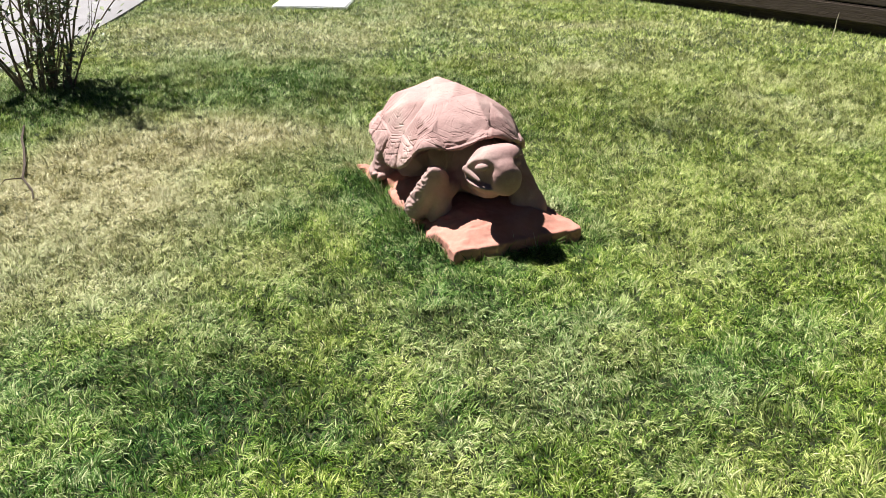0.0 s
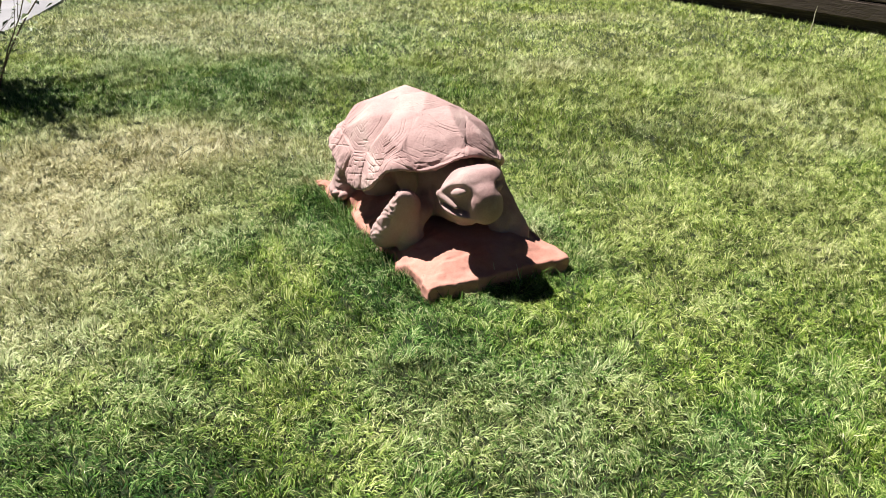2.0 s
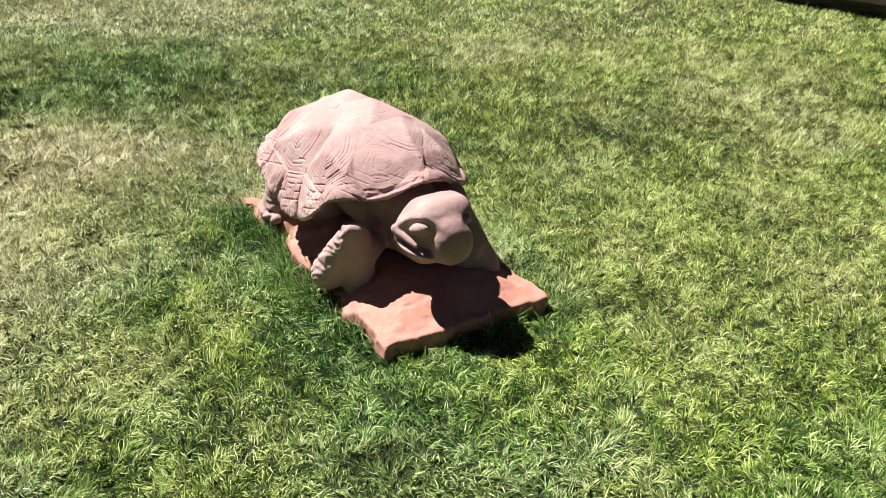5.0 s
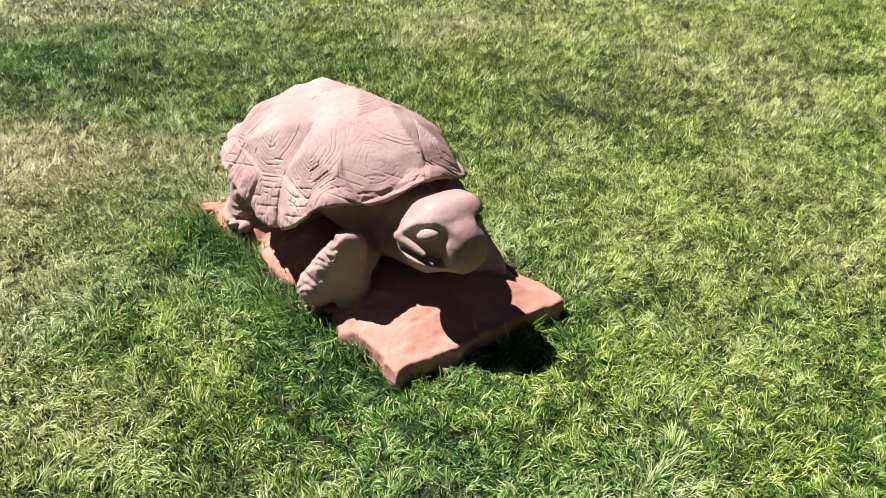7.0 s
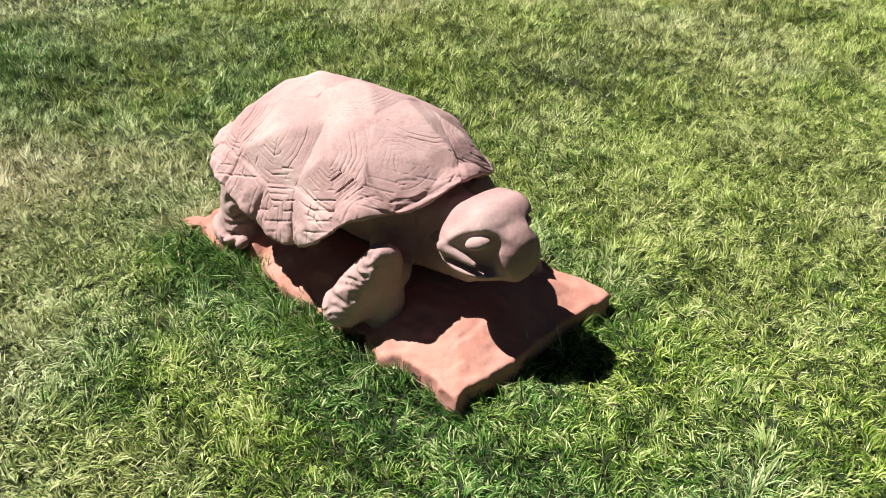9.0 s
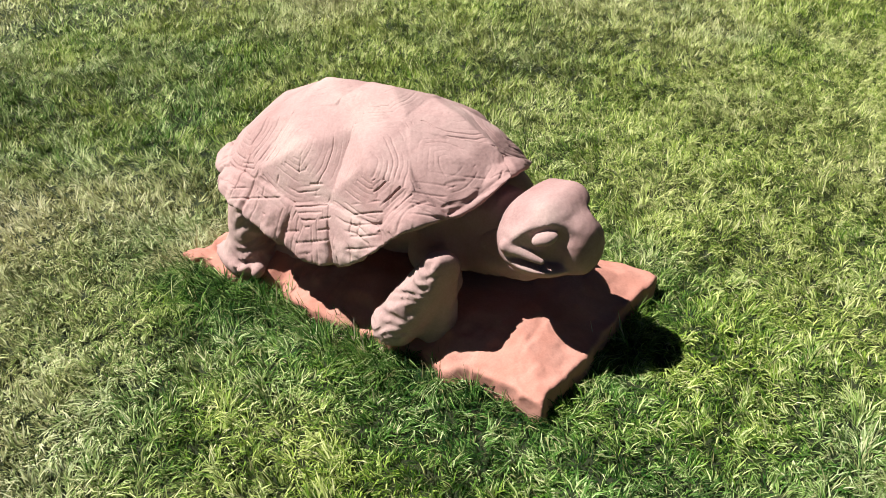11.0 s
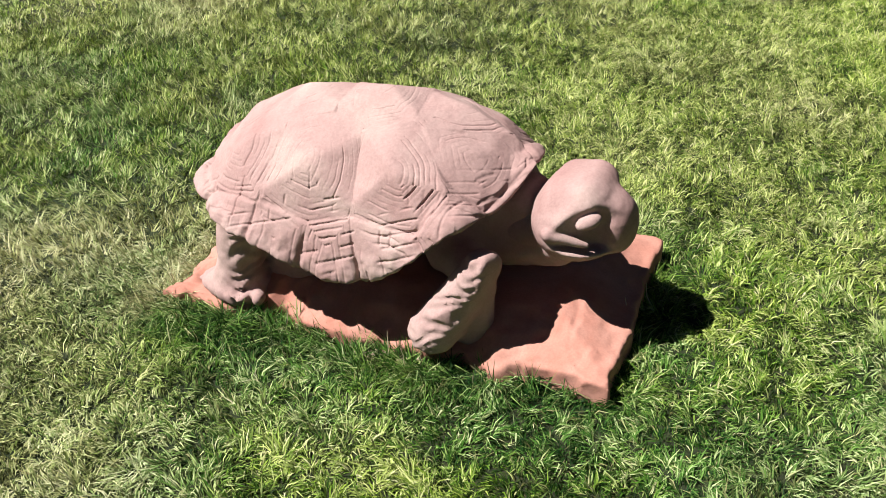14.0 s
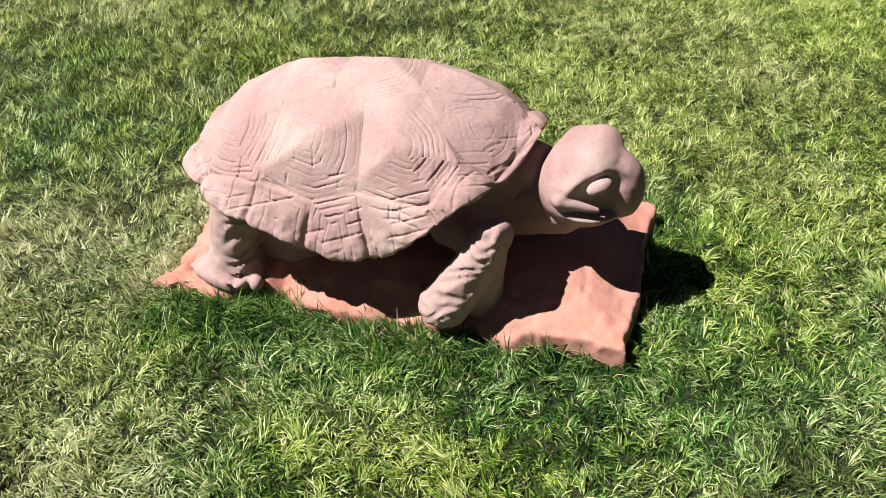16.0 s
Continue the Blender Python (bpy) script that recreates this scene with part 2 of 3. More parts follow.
def dome(s, angle):
    """The smooth shell: s is 0 on top and 1 on the rim. The lip turns outward in front and behind."""
    r, z = rim_at(angle)
    front, back = np.clip((np.cos(angle) - 0.2) / 0.8, 0, 1), np.clip((-np.cos(angle) - 0.2) / 0.8, 0, 1)
    h = (1 - s ** 2) ** (0.842 - 0.069 * np.sin(angle) ** 2)
    x, y = r * s * np.cos(angle), r * s * np.sin(angle)
    high = z + (TOP + TOP_SLOPE * x + TOP_LEAN * y - z) * h
    high = high - front * 0.012 * np.exp(-((s - 0.89) / 0.06) ** 2) - back * 0.030 * np.exp(-((s - 0.91) / 0.05) ** 2)
    c, d = math.cos(SHELL_TURN), math.sin(SHELL_TURN)
    return np.stack([SHELL_MID[0] + c * x - d * y, SHELL_MID[1] + d * x + c * y, high], -1)


def dome_at(x, y):
    """The place of the smooth shell over a point of the plan."""
    dx, dy = x - SHELL_MID[0], y - SHELL_MID[1]
    angle = math.atan2(dy, dx) - SHELL_TURN
    r, _ = rim_at(np.array(angle))
    return dome(np.array(min(math.hypot(dx, dy) / float(r), 0.999)), np.array(angle))


def dome_normal(x, y):
    """The way that the smooth shell faces over a point of the plan."""
    e = 0.004
    n = np.cross(dome_at(x + e, y) - dome_at(x - e, y), dome_at(x, y + e) - dome_at(x, y - e))
    return n / np.linalg.norm(n)


# the plates: place in plan, how far the blunt point stands out, 0 along the ridge, 1 on the flanks, 2 along the rim
PLATES = [((0.185, -0.012), 0.006, 0), ((-0.005, -0.03), 0.010, 0), ((-0.205, -0.03), 0.010, 0), ((-0.385, -0.03), 0.010, 0),
          ((0.238, -0.125), 0.007, 1), ((0.105, -0.232), 0.020, 1), ((-0.118, -0.236), 0.018, 1), ((-0.315, -0.205), 0.012, 1),
          ((0.235, 0.095), 0.007, 1), ((0.115, 0.170), 0.018, 1), ((-0.110, 0.178), 0.018, 1), ((-0.325, 0.145), 0.012, 1)]
for _side in (-1, 1):
    for _g in (14, 37, 63, 89, 114, 138, 162):
        _a = _side * radians(_g)
        _r = 0.955 * float(rim_at(np.array(_a))[0])
        PLATES.append(((SHELL_MID[0] + _r * math.cos(_a + SHELL_TURN), SHELL_MID[1] + _r * math.sin(_a + SHELL_TURN)), 0.004, 2))


def build_shell():
    NS, NT = 290, 960
    s = np.linspace(0.004, 1, NS) ** 0.9
    # closer columns on the right flank and in front
    a = np.concatenate([np.linspace(-math.pi, 0.45, 720, endpoint=False), np.linspace(0.45, math.pi, 240, endpoint=False)])
    S, A = np.meshgrid(s, a, indexing="ij")
    P = dome(S, A)
    e = 1e-3
    U = dome(np.minimum(S + e, 0.9995), A) - dome(np.minimum(S + e, 0.9995) - 2 * e, A)
    W = dome(S, A + e) - dome(S, A - e)
    N = np.cross(U, W)
    N /= np.linalg.norm(N, axis=-1, keepdims=True) + 1e-12
    C = np.array([dome_at(*c) for c, *_ in PLATES])
    kinds = np.array([k for *_, k in PLATES])
    weight = np.where(kinds == 2, 0.0115, 0.0)
    wob = P + 0.006 * np.stack([rough3(P[..., 0] + k, P[..., 1], P[..., 2], 9, 2) for k in (0, 5, 11)], -1)
    Q = np.stack([((wob - c) ** 2).sum(-1) + w for c, w in zip(C, weight)])
    own = Q.argmin(0)
    best = Q.min(0)
    edge = np.full(own.shape, 1.0)
    facet = np.zeros(own.shape, int)
    for j in range(len(PLATES)):
        apart = np.linalg.norm(C[own] - C[j], axis=-1)
        line = np.where(own == j, 9.0, (Q[j] - best) / (2 * np.maximum(apart, 1e-6)))
        facet = np.where(line < edge, j, facet)
        edge = np.minimum(line, edge)
    edge = np.maximum(edge, 0)
    kind = kinds[own]
    # each plate is a blunt pyramid of flat faces that meets its neighbours in a shallow valley
    O = np.array([*SHELL_MID, 0.18])
    ray = P - O
    reach = np.linalg.norm(ray, axis=-1)
    ray = ray / reach[..., None]
    faces = {}
    for i, (spot, stand, k) in enumerate(PLATES):
        if k == 2:
            continue
        n0 = dome_normal(*spot)
        rows = [(n0, C[i] + n0 * stand)]
        for j in range(len(PLATES)):
            m = (own == i) & (facet == j) & (edge < 0.006)
            if m.sum() < 25:
                continue
            E, ne = P[m].mean(0), N[m].mean(0)
            ne /= np.linalg.norm(ne)
            E = E - ne * (0.005 if PLATES[j][2] < 2 else 0.003)
            T = np.cross(ne, C[j] - C[i])
            K = C[i] + n0 * stand + 0.24 * (E - C[i])
            q = np.cross(T, K - E)
            q /= np.linalg.norm(q)
            rows.append((q if q @ ne > 0 else -q, E))
        faces[i] = rows
    # the highest plate wins; a plate sinks away outside its own outline, so that the faces meet without steps
    R = np.where(kind == 2, reach, 0.0)
    for i in range(len(PLATES)):
        off = np.where(own == i, 0.0, (Q[i] - best) / (2 * np.maximum(np.linalg.norm(C[own] - C[i], axis=-1), 1e-6)))
        m = off < 0.05
        if i in faces:
            t = np.stack([((o - O) @ n) / np.maximum(ray[m] @ n, 0.15) for n, o in faces[i]])
            low = t.min(0)
            t = low - 0.0022 * np.log(np.exp(-(t - low) / 0.0022).sum(0))
        else:
            t = (reach - 0.011 * smooth_step(0.995, 0.87, S))[m]
        R[m] = np.maximum(R[m], t - 0.6 * off[m])
    swell = np.clip(R - reach, -0.012, 0.03)
    for _ in range(3):
        # worn edges
        swell = (np.roll(swell, 1, 1) + np.roll(swell, -1, 1) + swell) / 3
        swell[1:-1] = (swell[:-2] + swell[1:-1] + swell[2:]) / 3
    swell[:8] = swell[:8].mean()
    P = O + ray * (reach + swell)[..., None]
    x, y, z = P[..., 0], P[..., 1], P[..., 2]
    lift = 0.004 * rough3(x, y, z, 9, 2) + np.where(kind == 2, 0.005 * np.clip(edge / 0.05, 0, 1), 0)
    # chisel strokes that follow each plate's outline, deep on the faces that look forward and down, faint on top
    wander = 0.0060 * rough3(x, y, z, 20, 3) + 0.007 * rough3(x, y, z, 7, 2)
    side_of = own * 31 + facet * 17
    rounded = np.where(kind == 2, edge, 0.55 * edge + 0.45 * (0.13 - np.sqrt(best)))
    turns = (rounded + wander * np.where(kind == 2, 1.6, 1.0)) / np.where(kind == 2, 0.0165, 0.0118) + TABLE[side_of % 256, 11] * 0.7
    ring = np.abs(turns % 1 - 0.5) * 2
    pick = np.floor(turns).astype(int)
    each = TABLE[side_of % 256, (pick * 7 + 40) % 256]
    from_to = smooth_step(0.36, 0.52, noise3(x * 15 + pick * 3.7, y * 15 + own, z * 15))
    away = C[facet] - C[own]
    away /= np.linalg.norm(away, axis=-1, keepdims=True) + 1e-9
    looks = np.clip(away @ np.array([0.50, -0.35, -0.79]), -0.3, 1)
    strength = (0.20 + 1.2 * each ** 2.0) * (0.06 + 0.94 * from_to) * np.where(kind == 2, 1.15, 0.34 + 1.0 * np.maximum(looks, 0))
    cut = smooth_step(0.50, 0.0, ring) * strength * (0.45 + 0.55 * smooth_step(0.57, 0.50, z))
    for spot, r, power in (((0.178, -0.262), 0.036, 3.6), ((0.075, -0.285), 0.05, 0.6), ((-0.075, -0.285), 0.05, 0.9), ((0.235, -0.08), 0.05, 0.5), ((0.10, -0.06), 0.05, 1.5)):
        d = np.linalg.norm(P - dome_at(*spot), axis=-1)
        cut *= 1 + power * np.exp(-(d / r) ** 2)
    lift -= 0.0024 * cut
    # the joints between plates, broken off and worn
    joint = smooth_step(0.0065, 0.0, np.abs(edge + wander * 0.7)) * smooth_step(0.46, 0.64, noise3(x * 19, y * 19 + 9, z * 19)) * (0.15 + 0.85 * smooth_step(0.47, 0.38, z))
    lift -= 0.0036 * joint
    # loose slanting strokes of the point chisel
    for way, seed, gap in (((0.8, -0.5, 0.25), 31, 0.023), ((-0.3, 0.6, 0.75), 77, 0.027)):
        slant = x * way[0] + y * way[1] + z * way[2] + 0.02 * rough3(x, y, z, 6, 2)
        stroke = smooth_step(0.68, 1.0, np.abs((slant / gap) % 1 - 0.5) * 2) * smooth_step(0.60, 0.70, noise3(x * 20 + seed, y * 20, z * 20)) * smooth_step(0.50, 0.40, z)
        lift -= 0.0034 * stroke
    # pecked grain of the stone
    lift += 0.0008 * rough3(x, y, z, 90, 2) + 0.002 * rough3(x, y, z, 26, 2)
    # ragged lower edge
    lift += ((0.013 - 0.007 * smooth_step(0.5, 0.9, np.cos(A))) * rough3(x, y, z, 20, 3) - 0.007 * smooth_step(0.014, 0.0, edge)) * smooth_step(0.88, 1.0, S)
    P = P + N * lift[..., None]
    rings = [P.reshape(-1, 3)]
    low = P[-1]
    middle = np.array([*SHELL_MID, 0.2])
    for k, (inward, drop) in enumerate(((0.003, 0.006), (0.012, 0.011), (0.035, 0.006), (0.10, -0.02), (0.26, -0.06))):
        d = low - middle
        d[:, 2] = 0
        d /= np.linalg.norm(d, axis=1, keepdims=True)
        q = low - d * inward
        q[:, 2] -= drop + 0.010 * rough3(low[:, 0], low[:, 1], low[:, 2] + k, 45, 2)
        rings.append(q)
    V = np.concatenate(rings)
    n = NS + 5
    i, j = np.meshgrid(np.arange(n - 1), np.arange(NT), indexing="ij")
    F = np.stack([i * NT + j, (i + 1) * NT + j, (i + 1) * NT + (j + 1) % NT, i * NT + (j + 1) % NT], -1).reshape(-1, 4)
    # a small cap on the very top
    V = np.concatenate([V, [P[0].mean(0)]])
    ring0 = np.arange(0, NT, 2)
    cap = np.stack([np.full(len(ring0), len(V) - 1), ring0, (ring0 + 1) % NT, (ring0 + 2) % NT], 1)
    return V, np.concatenate([F, cap])


def body_field(X, Y, Z):
    d = ball(X, Y, Z, (-0.09, 0.0, 0.23), (0.27, 0.115, 0.13))
    d = blend(d, limb(X, Y, Z, (0.18, -0.03, 0.22), (0.42, -0.06, 0.26), 0.085, 0.06), 0.05)
    d = blend(d, ball(X, Y, Z, (0.12, 0.0, 0.28), (0.14, 0.115, 0.10)), 0.03)
    # thick base of the neck, up under the lip of the shell
    d = blend(d, limb(X, Y, Z, (0.14, 0.0, 0.31), (0.335, -0.03, 0.335), 0.10, 0.066), 0.03)
    d = blend(d, limb(X, Y, Z, (0.12, 0.10, 0.30), (0.24, 0.13, 0.31), 0.07, 0.055), 0.03)
    for side in (-1, 1):
        # front leg: shoulder, raised elbow, a flat forearm that comes down outward
        d = blend(d, limb(X, Y, Z, (0.15, side * 0.10, 0.20), (0.26, side * 0.18, 0.20), 0.055, 0.040), 0.03)
        if side < 0:
            elbow, foot = (0.306, -0.258, 0.294), (0.190, -0.294, 0.108)
        else:
            elbow, foot = (0.262, 0.140, 0.29), (0.372, 0.188, 0.095)
        arm = limb(X, Y, Z, elbow, foot, 0.041, 0.058)
        if side < 0:
            # a broad paddle, its front face cut flat
            arm = blend(arm, limb(X, Y, Z, (0.290, -0.228, 0.262), (0.246, -0.210, 0.085), 0.036, 0.058), 0.03)
            flat = (X - elbow[0]) * 0.92 - (Y - elbow[1]) * 0.30 - (Z - elbow[2]) * 0.16 - 0.030
            arm = carve(arm, -flat, 0.014)
        else:
            arm = blend(arm, limb(X, Y, Z, (elbow[0] + 0.006, elbow[1] - 0.018, elbow[2] - 0.035), (foot[0], foot[1] - 0.045, 0.085), 0.036, 0.058), 0.025)
        # torn scales along its outer edge
        rib = limb(X, Y, Z, (0.305, side * 0.298, 0.315), (0.165, side * 0.350, 0.08), 0.024, 0.045)
        torn = np.sin(Z * 260 - 120 * X + 14 * noise3(X * 24, Y * 24, Z * 24)) * 0.5 + 1.2 * rough3(X, Y, Z, 44, 2)
        arm = arm - 0.005 * smooth_step(0.03, -0.01, rib) * torn
        d = blend(d, arm, 0.02)
        # back leg: a stump on a broad foot with toes
        leg = limb(X, Y, Z, (-0.362, side * 0.220, 0.27), (-0.392, side * 0.235, 0.09), 0.06, 0.060)
        leg = blend(leg, ball(X, Y, Z, (-0.26, side * 0.11, 0.19), (0.13, 0.10, 0.15)), 0.03)
        leg = blend(leg, ball(X, Y, Z, (-0.43, side * 0.225, 0.066), (0.10, 0.058, 0.026)), 0.07)
        for k in range(4):
            leg = blend(leg, ball(X, Y, Z, (-0.415 + 0.036 * k, side * (0.298 - 0.007 * abs(k - 1.2)), 0.078), (0.017, 0.022, 0.019)), 0.008)
        face = smooth_step(0.045, 0.0, np.abs(X + 0.342 - 0.10 * (Z - 0.2)))
        leg = leg - 0.006 * face * (np.sin(Z * 185 + 12 * noise3(X * 26, Y * 26, Z * 26)) * 0.7 + rough3(X, Y, Z, 40, 2))
        d = blend(d, leg, 0.02)
    d = d + 0.006 * rough3(X, Y, Z, 30, 3)
    return np.maximum(d, SLAB_TOP - 0.02 - Z)


HEAD = (0.478, -0.062, 0.356)


def block(X, Y, Z, c, half, bend, turn):
    """A box with well-rounded edges."""
    P = np.stack([X - c[0], Y - c[1], Z - c[2]], -1) @ np.array(Euler([radians(a) for a in turn]).to_matrix())
    q = np.abs(P) - (np.array(half) - bend)
    return np.sqrt((np.maximum(q, 0) ** 2).sum(-1)) + np.minimum(q.max(-1), 0) - bend


def head_field(X, Y, Z):
    x, y, z = X - HEAD[0], Y - HEAD[1], Z - HEAD[2]
    d = ball(x, y, z, (-0.010, 0.005, -0.018), (0.110, 0.129, 0.098))
    # the high flat brow, with a sharp corner on the left
    d = blend(d, block(x, y, z, (-0.008, 0.020, 0.026), (0.060, 0.080, 0.054), 0.030, (5, -12, -6)), 0.035)
    for side in (-1, 1):
        # the face under the brow is cut back to a flat hollow, in which the eye stands out
        face = 0.61 * x + side * 0.79 * y - 0.20 * (z - 0.03) - 0.074
        brow = 0.036 + 0.20 * (x + 0.03)
        d = carve(d, np.maximum(np.maximum(-face, z - brow), -0.050 - 0.25 * x - z), 0.006)
        d = blend(d, ball(x, y, z, (0.032, side * 0.078, 0.020), (0.033, 0.020, 0.017), (0, -14, -side * 38)), 0.003)
        # folds of cheek and mouth
        d = blend(d, limb(x, y, z, (-0.050, side * 0.112, -0.008), (0.030, side * 0.088, -0.036), 0.014, 0.007), 0.006)
        d = carve(d, limb(x, y, z, (-0.055, side * 0.122, -0.030), (0.035, side * 0.106, -0.054), 0.006, 0.004), 0.004)
        d = carve(d, limb(x, y, z, (-0.034, side * 0.122, 0.002), (-0.004, side * 0.114, -0.012), 0.005, 0.004), 0.004)
        d = carve(d, limb(x, y, z, (-0.072, side * 0.112, 0.035), (-0.084, side * 0.108, -0.012), 0.006, 0.004), 0.005)
    # snout, parted from the brow by a groove
    d = carve(d, limb(x, y, z, (0.090, -0.05, 0.054), (0.084, 0.09, 0.058), 0.007, 0.007), 0.014)
    d = blend(d, ball(x, y, z, (0.076, 0.012, -0.028), (0.046, 0.066, 0.070)), 0.018)
    d = blend(d, limb(x, y, z, (-0.08, 0.0, -0.06), (-0.19, 0.02, -0.11), 0.06, 0.065), 0.012)
    return d + 0.0016 * rough3(X, Y, Z, 45, 3) + 0.004 * rough3(X, Y, Z, 12, 2)


def build_tortoise():
    pieces = [build_shell(), skin(body_field, (-0.56, -0.40, 0.04), (0.56, 0.40, 0.44), 0.006),
              skin(head_field, (HEAD[0] - 0.24, HEAD[1] - 0.18, 0.17), (HEAD[0] + 0.17, HEAD[1] + 0.18, 0.50), 0.0035)]
    V, F, n = [], [], 0
    for v, f in pieces:
        V.append(v)
        F.append(f + n)
        n += len(v)
    ob = new("tortoise_statue", mesh_from("tortoise_statue", np.concatenate(V), np.concatenate(F), STATUE))
    ob.matrix_world = SPOT
    tagged(ob, "carved pink sandstone tortoise with chiselled shell plates on a red slab", "statue")


def slab_field(X, Y, Z):
    ex = (0.010 + 0.010 * smooth_step(0.5, 0.35, X)) * rough3(X, Y, Z * 0.4, 8, 3)
    chip = (0.007 + 0.026 * smooth_step(0.53, 0.36, X) * smooth_step(-0.58, -0.42, X)) * smooth_step(0.52, 0.78, noise3(X * 9, Y * 9 + 5, Z * 4)) + (0.010 + 0.012 * smooth_step(0.53, 0.36, X)) * smooth_step(0.5, 0.75, noise3(X * 23 + 4, Y * 23, Z * 12))
    right = smooth_step(0.0, -0.2, Y) * smooth_step(0.45, 0.30, X)
    lumps = right * (0.030 * rough3(X, Y * 0.3, 0 * Z, 14, 2))
    side = np.maximum(np.abs(X - 0.005) - (0.602 + ex - chip * 0.4), np.abs(Y) - (0.300 + ex + lumps - chip * 0.7 + 0.018 * right))
    inset = np.clip(-side, 0, 0.25)
    worn = (0.004 + 0.010 * smooth_step(0.53, 0.36, X)) * smooth_step(0.45, 0.7, noise3(X * 13 + 8, Y * 13, Z)) * smooth_step(0.07, 0.0, inset) + 0.020 * right * smooth_step(0.09, 0.0, inset)
    # the top swells a little towards the middle
    top = Z - SLAB_TOP - 0.052 * smooth_step(0.0, 0.17, inset) + worn - 0.010 * rough3(X, Y, Z * 0.5, 7, 3)
    step = smooth_step(0.0, 0.006, X * 0.75 + Y * 0.66 - 0.10 + 0.02 * rough3(X, Y, 0 * Z, 12, 2)) * smooth_step(0.0, -0.12, Y)
    crack = smooth_step(0.006, 0.0, np.abs(noise3(X * 5 + 2, Y * 5, Z) - 0.5) * 0.2) * smooth_step(0.5, 0.7, noise3(X * 4, Y * 4 + 3, Z))
    return np.maximum(-blend(-top, -side, 0.010), -Z - 0.05) + 0.003 * crack - 0.003 * step + 0.004 * rough3(X, Y, Z, 45, 3)


def build_slab():
    v, f = skin(slab_field, (-0.67, -0.38, -0.064), (0.67, 0.38, 0.15), 0.006)
    ob = new("stone_slab", mesh_from("stone_slab", v, f, SLAB))
    ob.matrix_world = SPOT
    tagged(ob, "rough-edged red sandstone slab sunk in the lawn under a statue", "stone slab")


build_slab()
build_tortoise()


# ---- edge of the lawn: timber wall, pavement, pale stone ----
def box_mesh(bm, size, m, bevel=0.008):
    r = bmesh.ops.create_cube(bm, size=1, matrix=m @ Matrix.Diagonal((*size, 1)))
    edges = list({e for v in r["verts"] for e in v.link_edges})
    bmesh.ops.bevel(bm, geom=edges, offset=bevel, segments=2, affect='EDGES')


def build_timber_wall():
    a, b = Vector((2.25, 9.75)), Vector((3.911, 7.929))
    along = (b - a).normalized()
    yaw = math.degrees(math.atan2(along.y, along.x))
    away = Vector((-along.y, along.x))
    if away.y < 0:
        away = -away
    root = new("timber_wall")
    mid = (a + b) / 2 + away * -0.22
    root.matrix_world = pose(mid.x, mid.y, 0, 0, 0, yaw)
    for k, (z, high, back) in enumerate(((0.03, 0.15, 0.09), (0.183, 0.150, 0.0), (0.386, 0.240, 0.012), (0.63, 0.236, 0.02))):
        bm = bmesh.new()
        box_mesh(bm, (9.0, 0.2, high), pose(0, back + 0.1, z), 0.012)
        part("timber", bm, TIMBER, root)
    tagged(root, "low dark wall of stacked weathered timbers edging the lawn", "retaining wall", kind="structure")


def path_edge(y):
    """Where the lawn ends at the path."""
    return -3.19 + 0.09 * np.sin(y * 0.75 + 1.5) - 0.10 * np.maximum(0, 6.6 - y) ** 1.2


def build_pavement():
    n = 60
    V, F = [], []
    for i in range(n + 1):
        y = -2 + 26 * i / n
        e = path_edge(y)
        for x, z in ((e - 6, 0.038), (e - 0.14, 0.038), (e, 0.014), (e, -0.05)):
            V.append((x, y, z))
    for i in range(n):
        for k in range(3):
            F.append((i * 4 + k, i * 4 + k + 1, i * 4 + k + 5, i * 4 + k + 4))
    ob = new("pavement", mesh_from("pavement", np.array(V), np.array(F), CONCRETE, False))
    tagged(ob, "pale grey concrete path beside the lawn", "pavement", kind="structure")


def build_pale_stone():
    bm = bmesh.new()
    box_mesh(bm, (0.76, 0.55, 0.06), pose(-1.32, 9.42, 0.004, 0, 0, -4), 0.012)
    ob = part("flat_stone", bm, WHITE_STONE, None)
    tagged(ob, "flat white stone slab lying in dry grass", "stone slab")


build_timber_wall()
build_pavement()
build_pale_stone()


# ---- the cane bush ----
def tube(bm, points, radii, sides=6):
    last = None
    for k, p in enumerate(points):
        d = (points[min(k + 1, len(points) - 1)] - points[max(k - 1, 0)]).normalized()
        u = d.cross(Vector((0.3, 0.9, 0.2))).normalized()
        w = d.cross(u)
        ring = [bm.verts.new(p + (u * math.cos(2 * math.pi * i / sides) + w * math.sin(2 * math.pi * i / sides)) * radii[k]) for i in range(sides)]
        if last:
            for i in range(sides):
                bm.faces.new((last[i], last[(i + 1) % sides], ring[(i + 1) % sides], ring[i]))
        last = ring
    bm.faces.new(last)


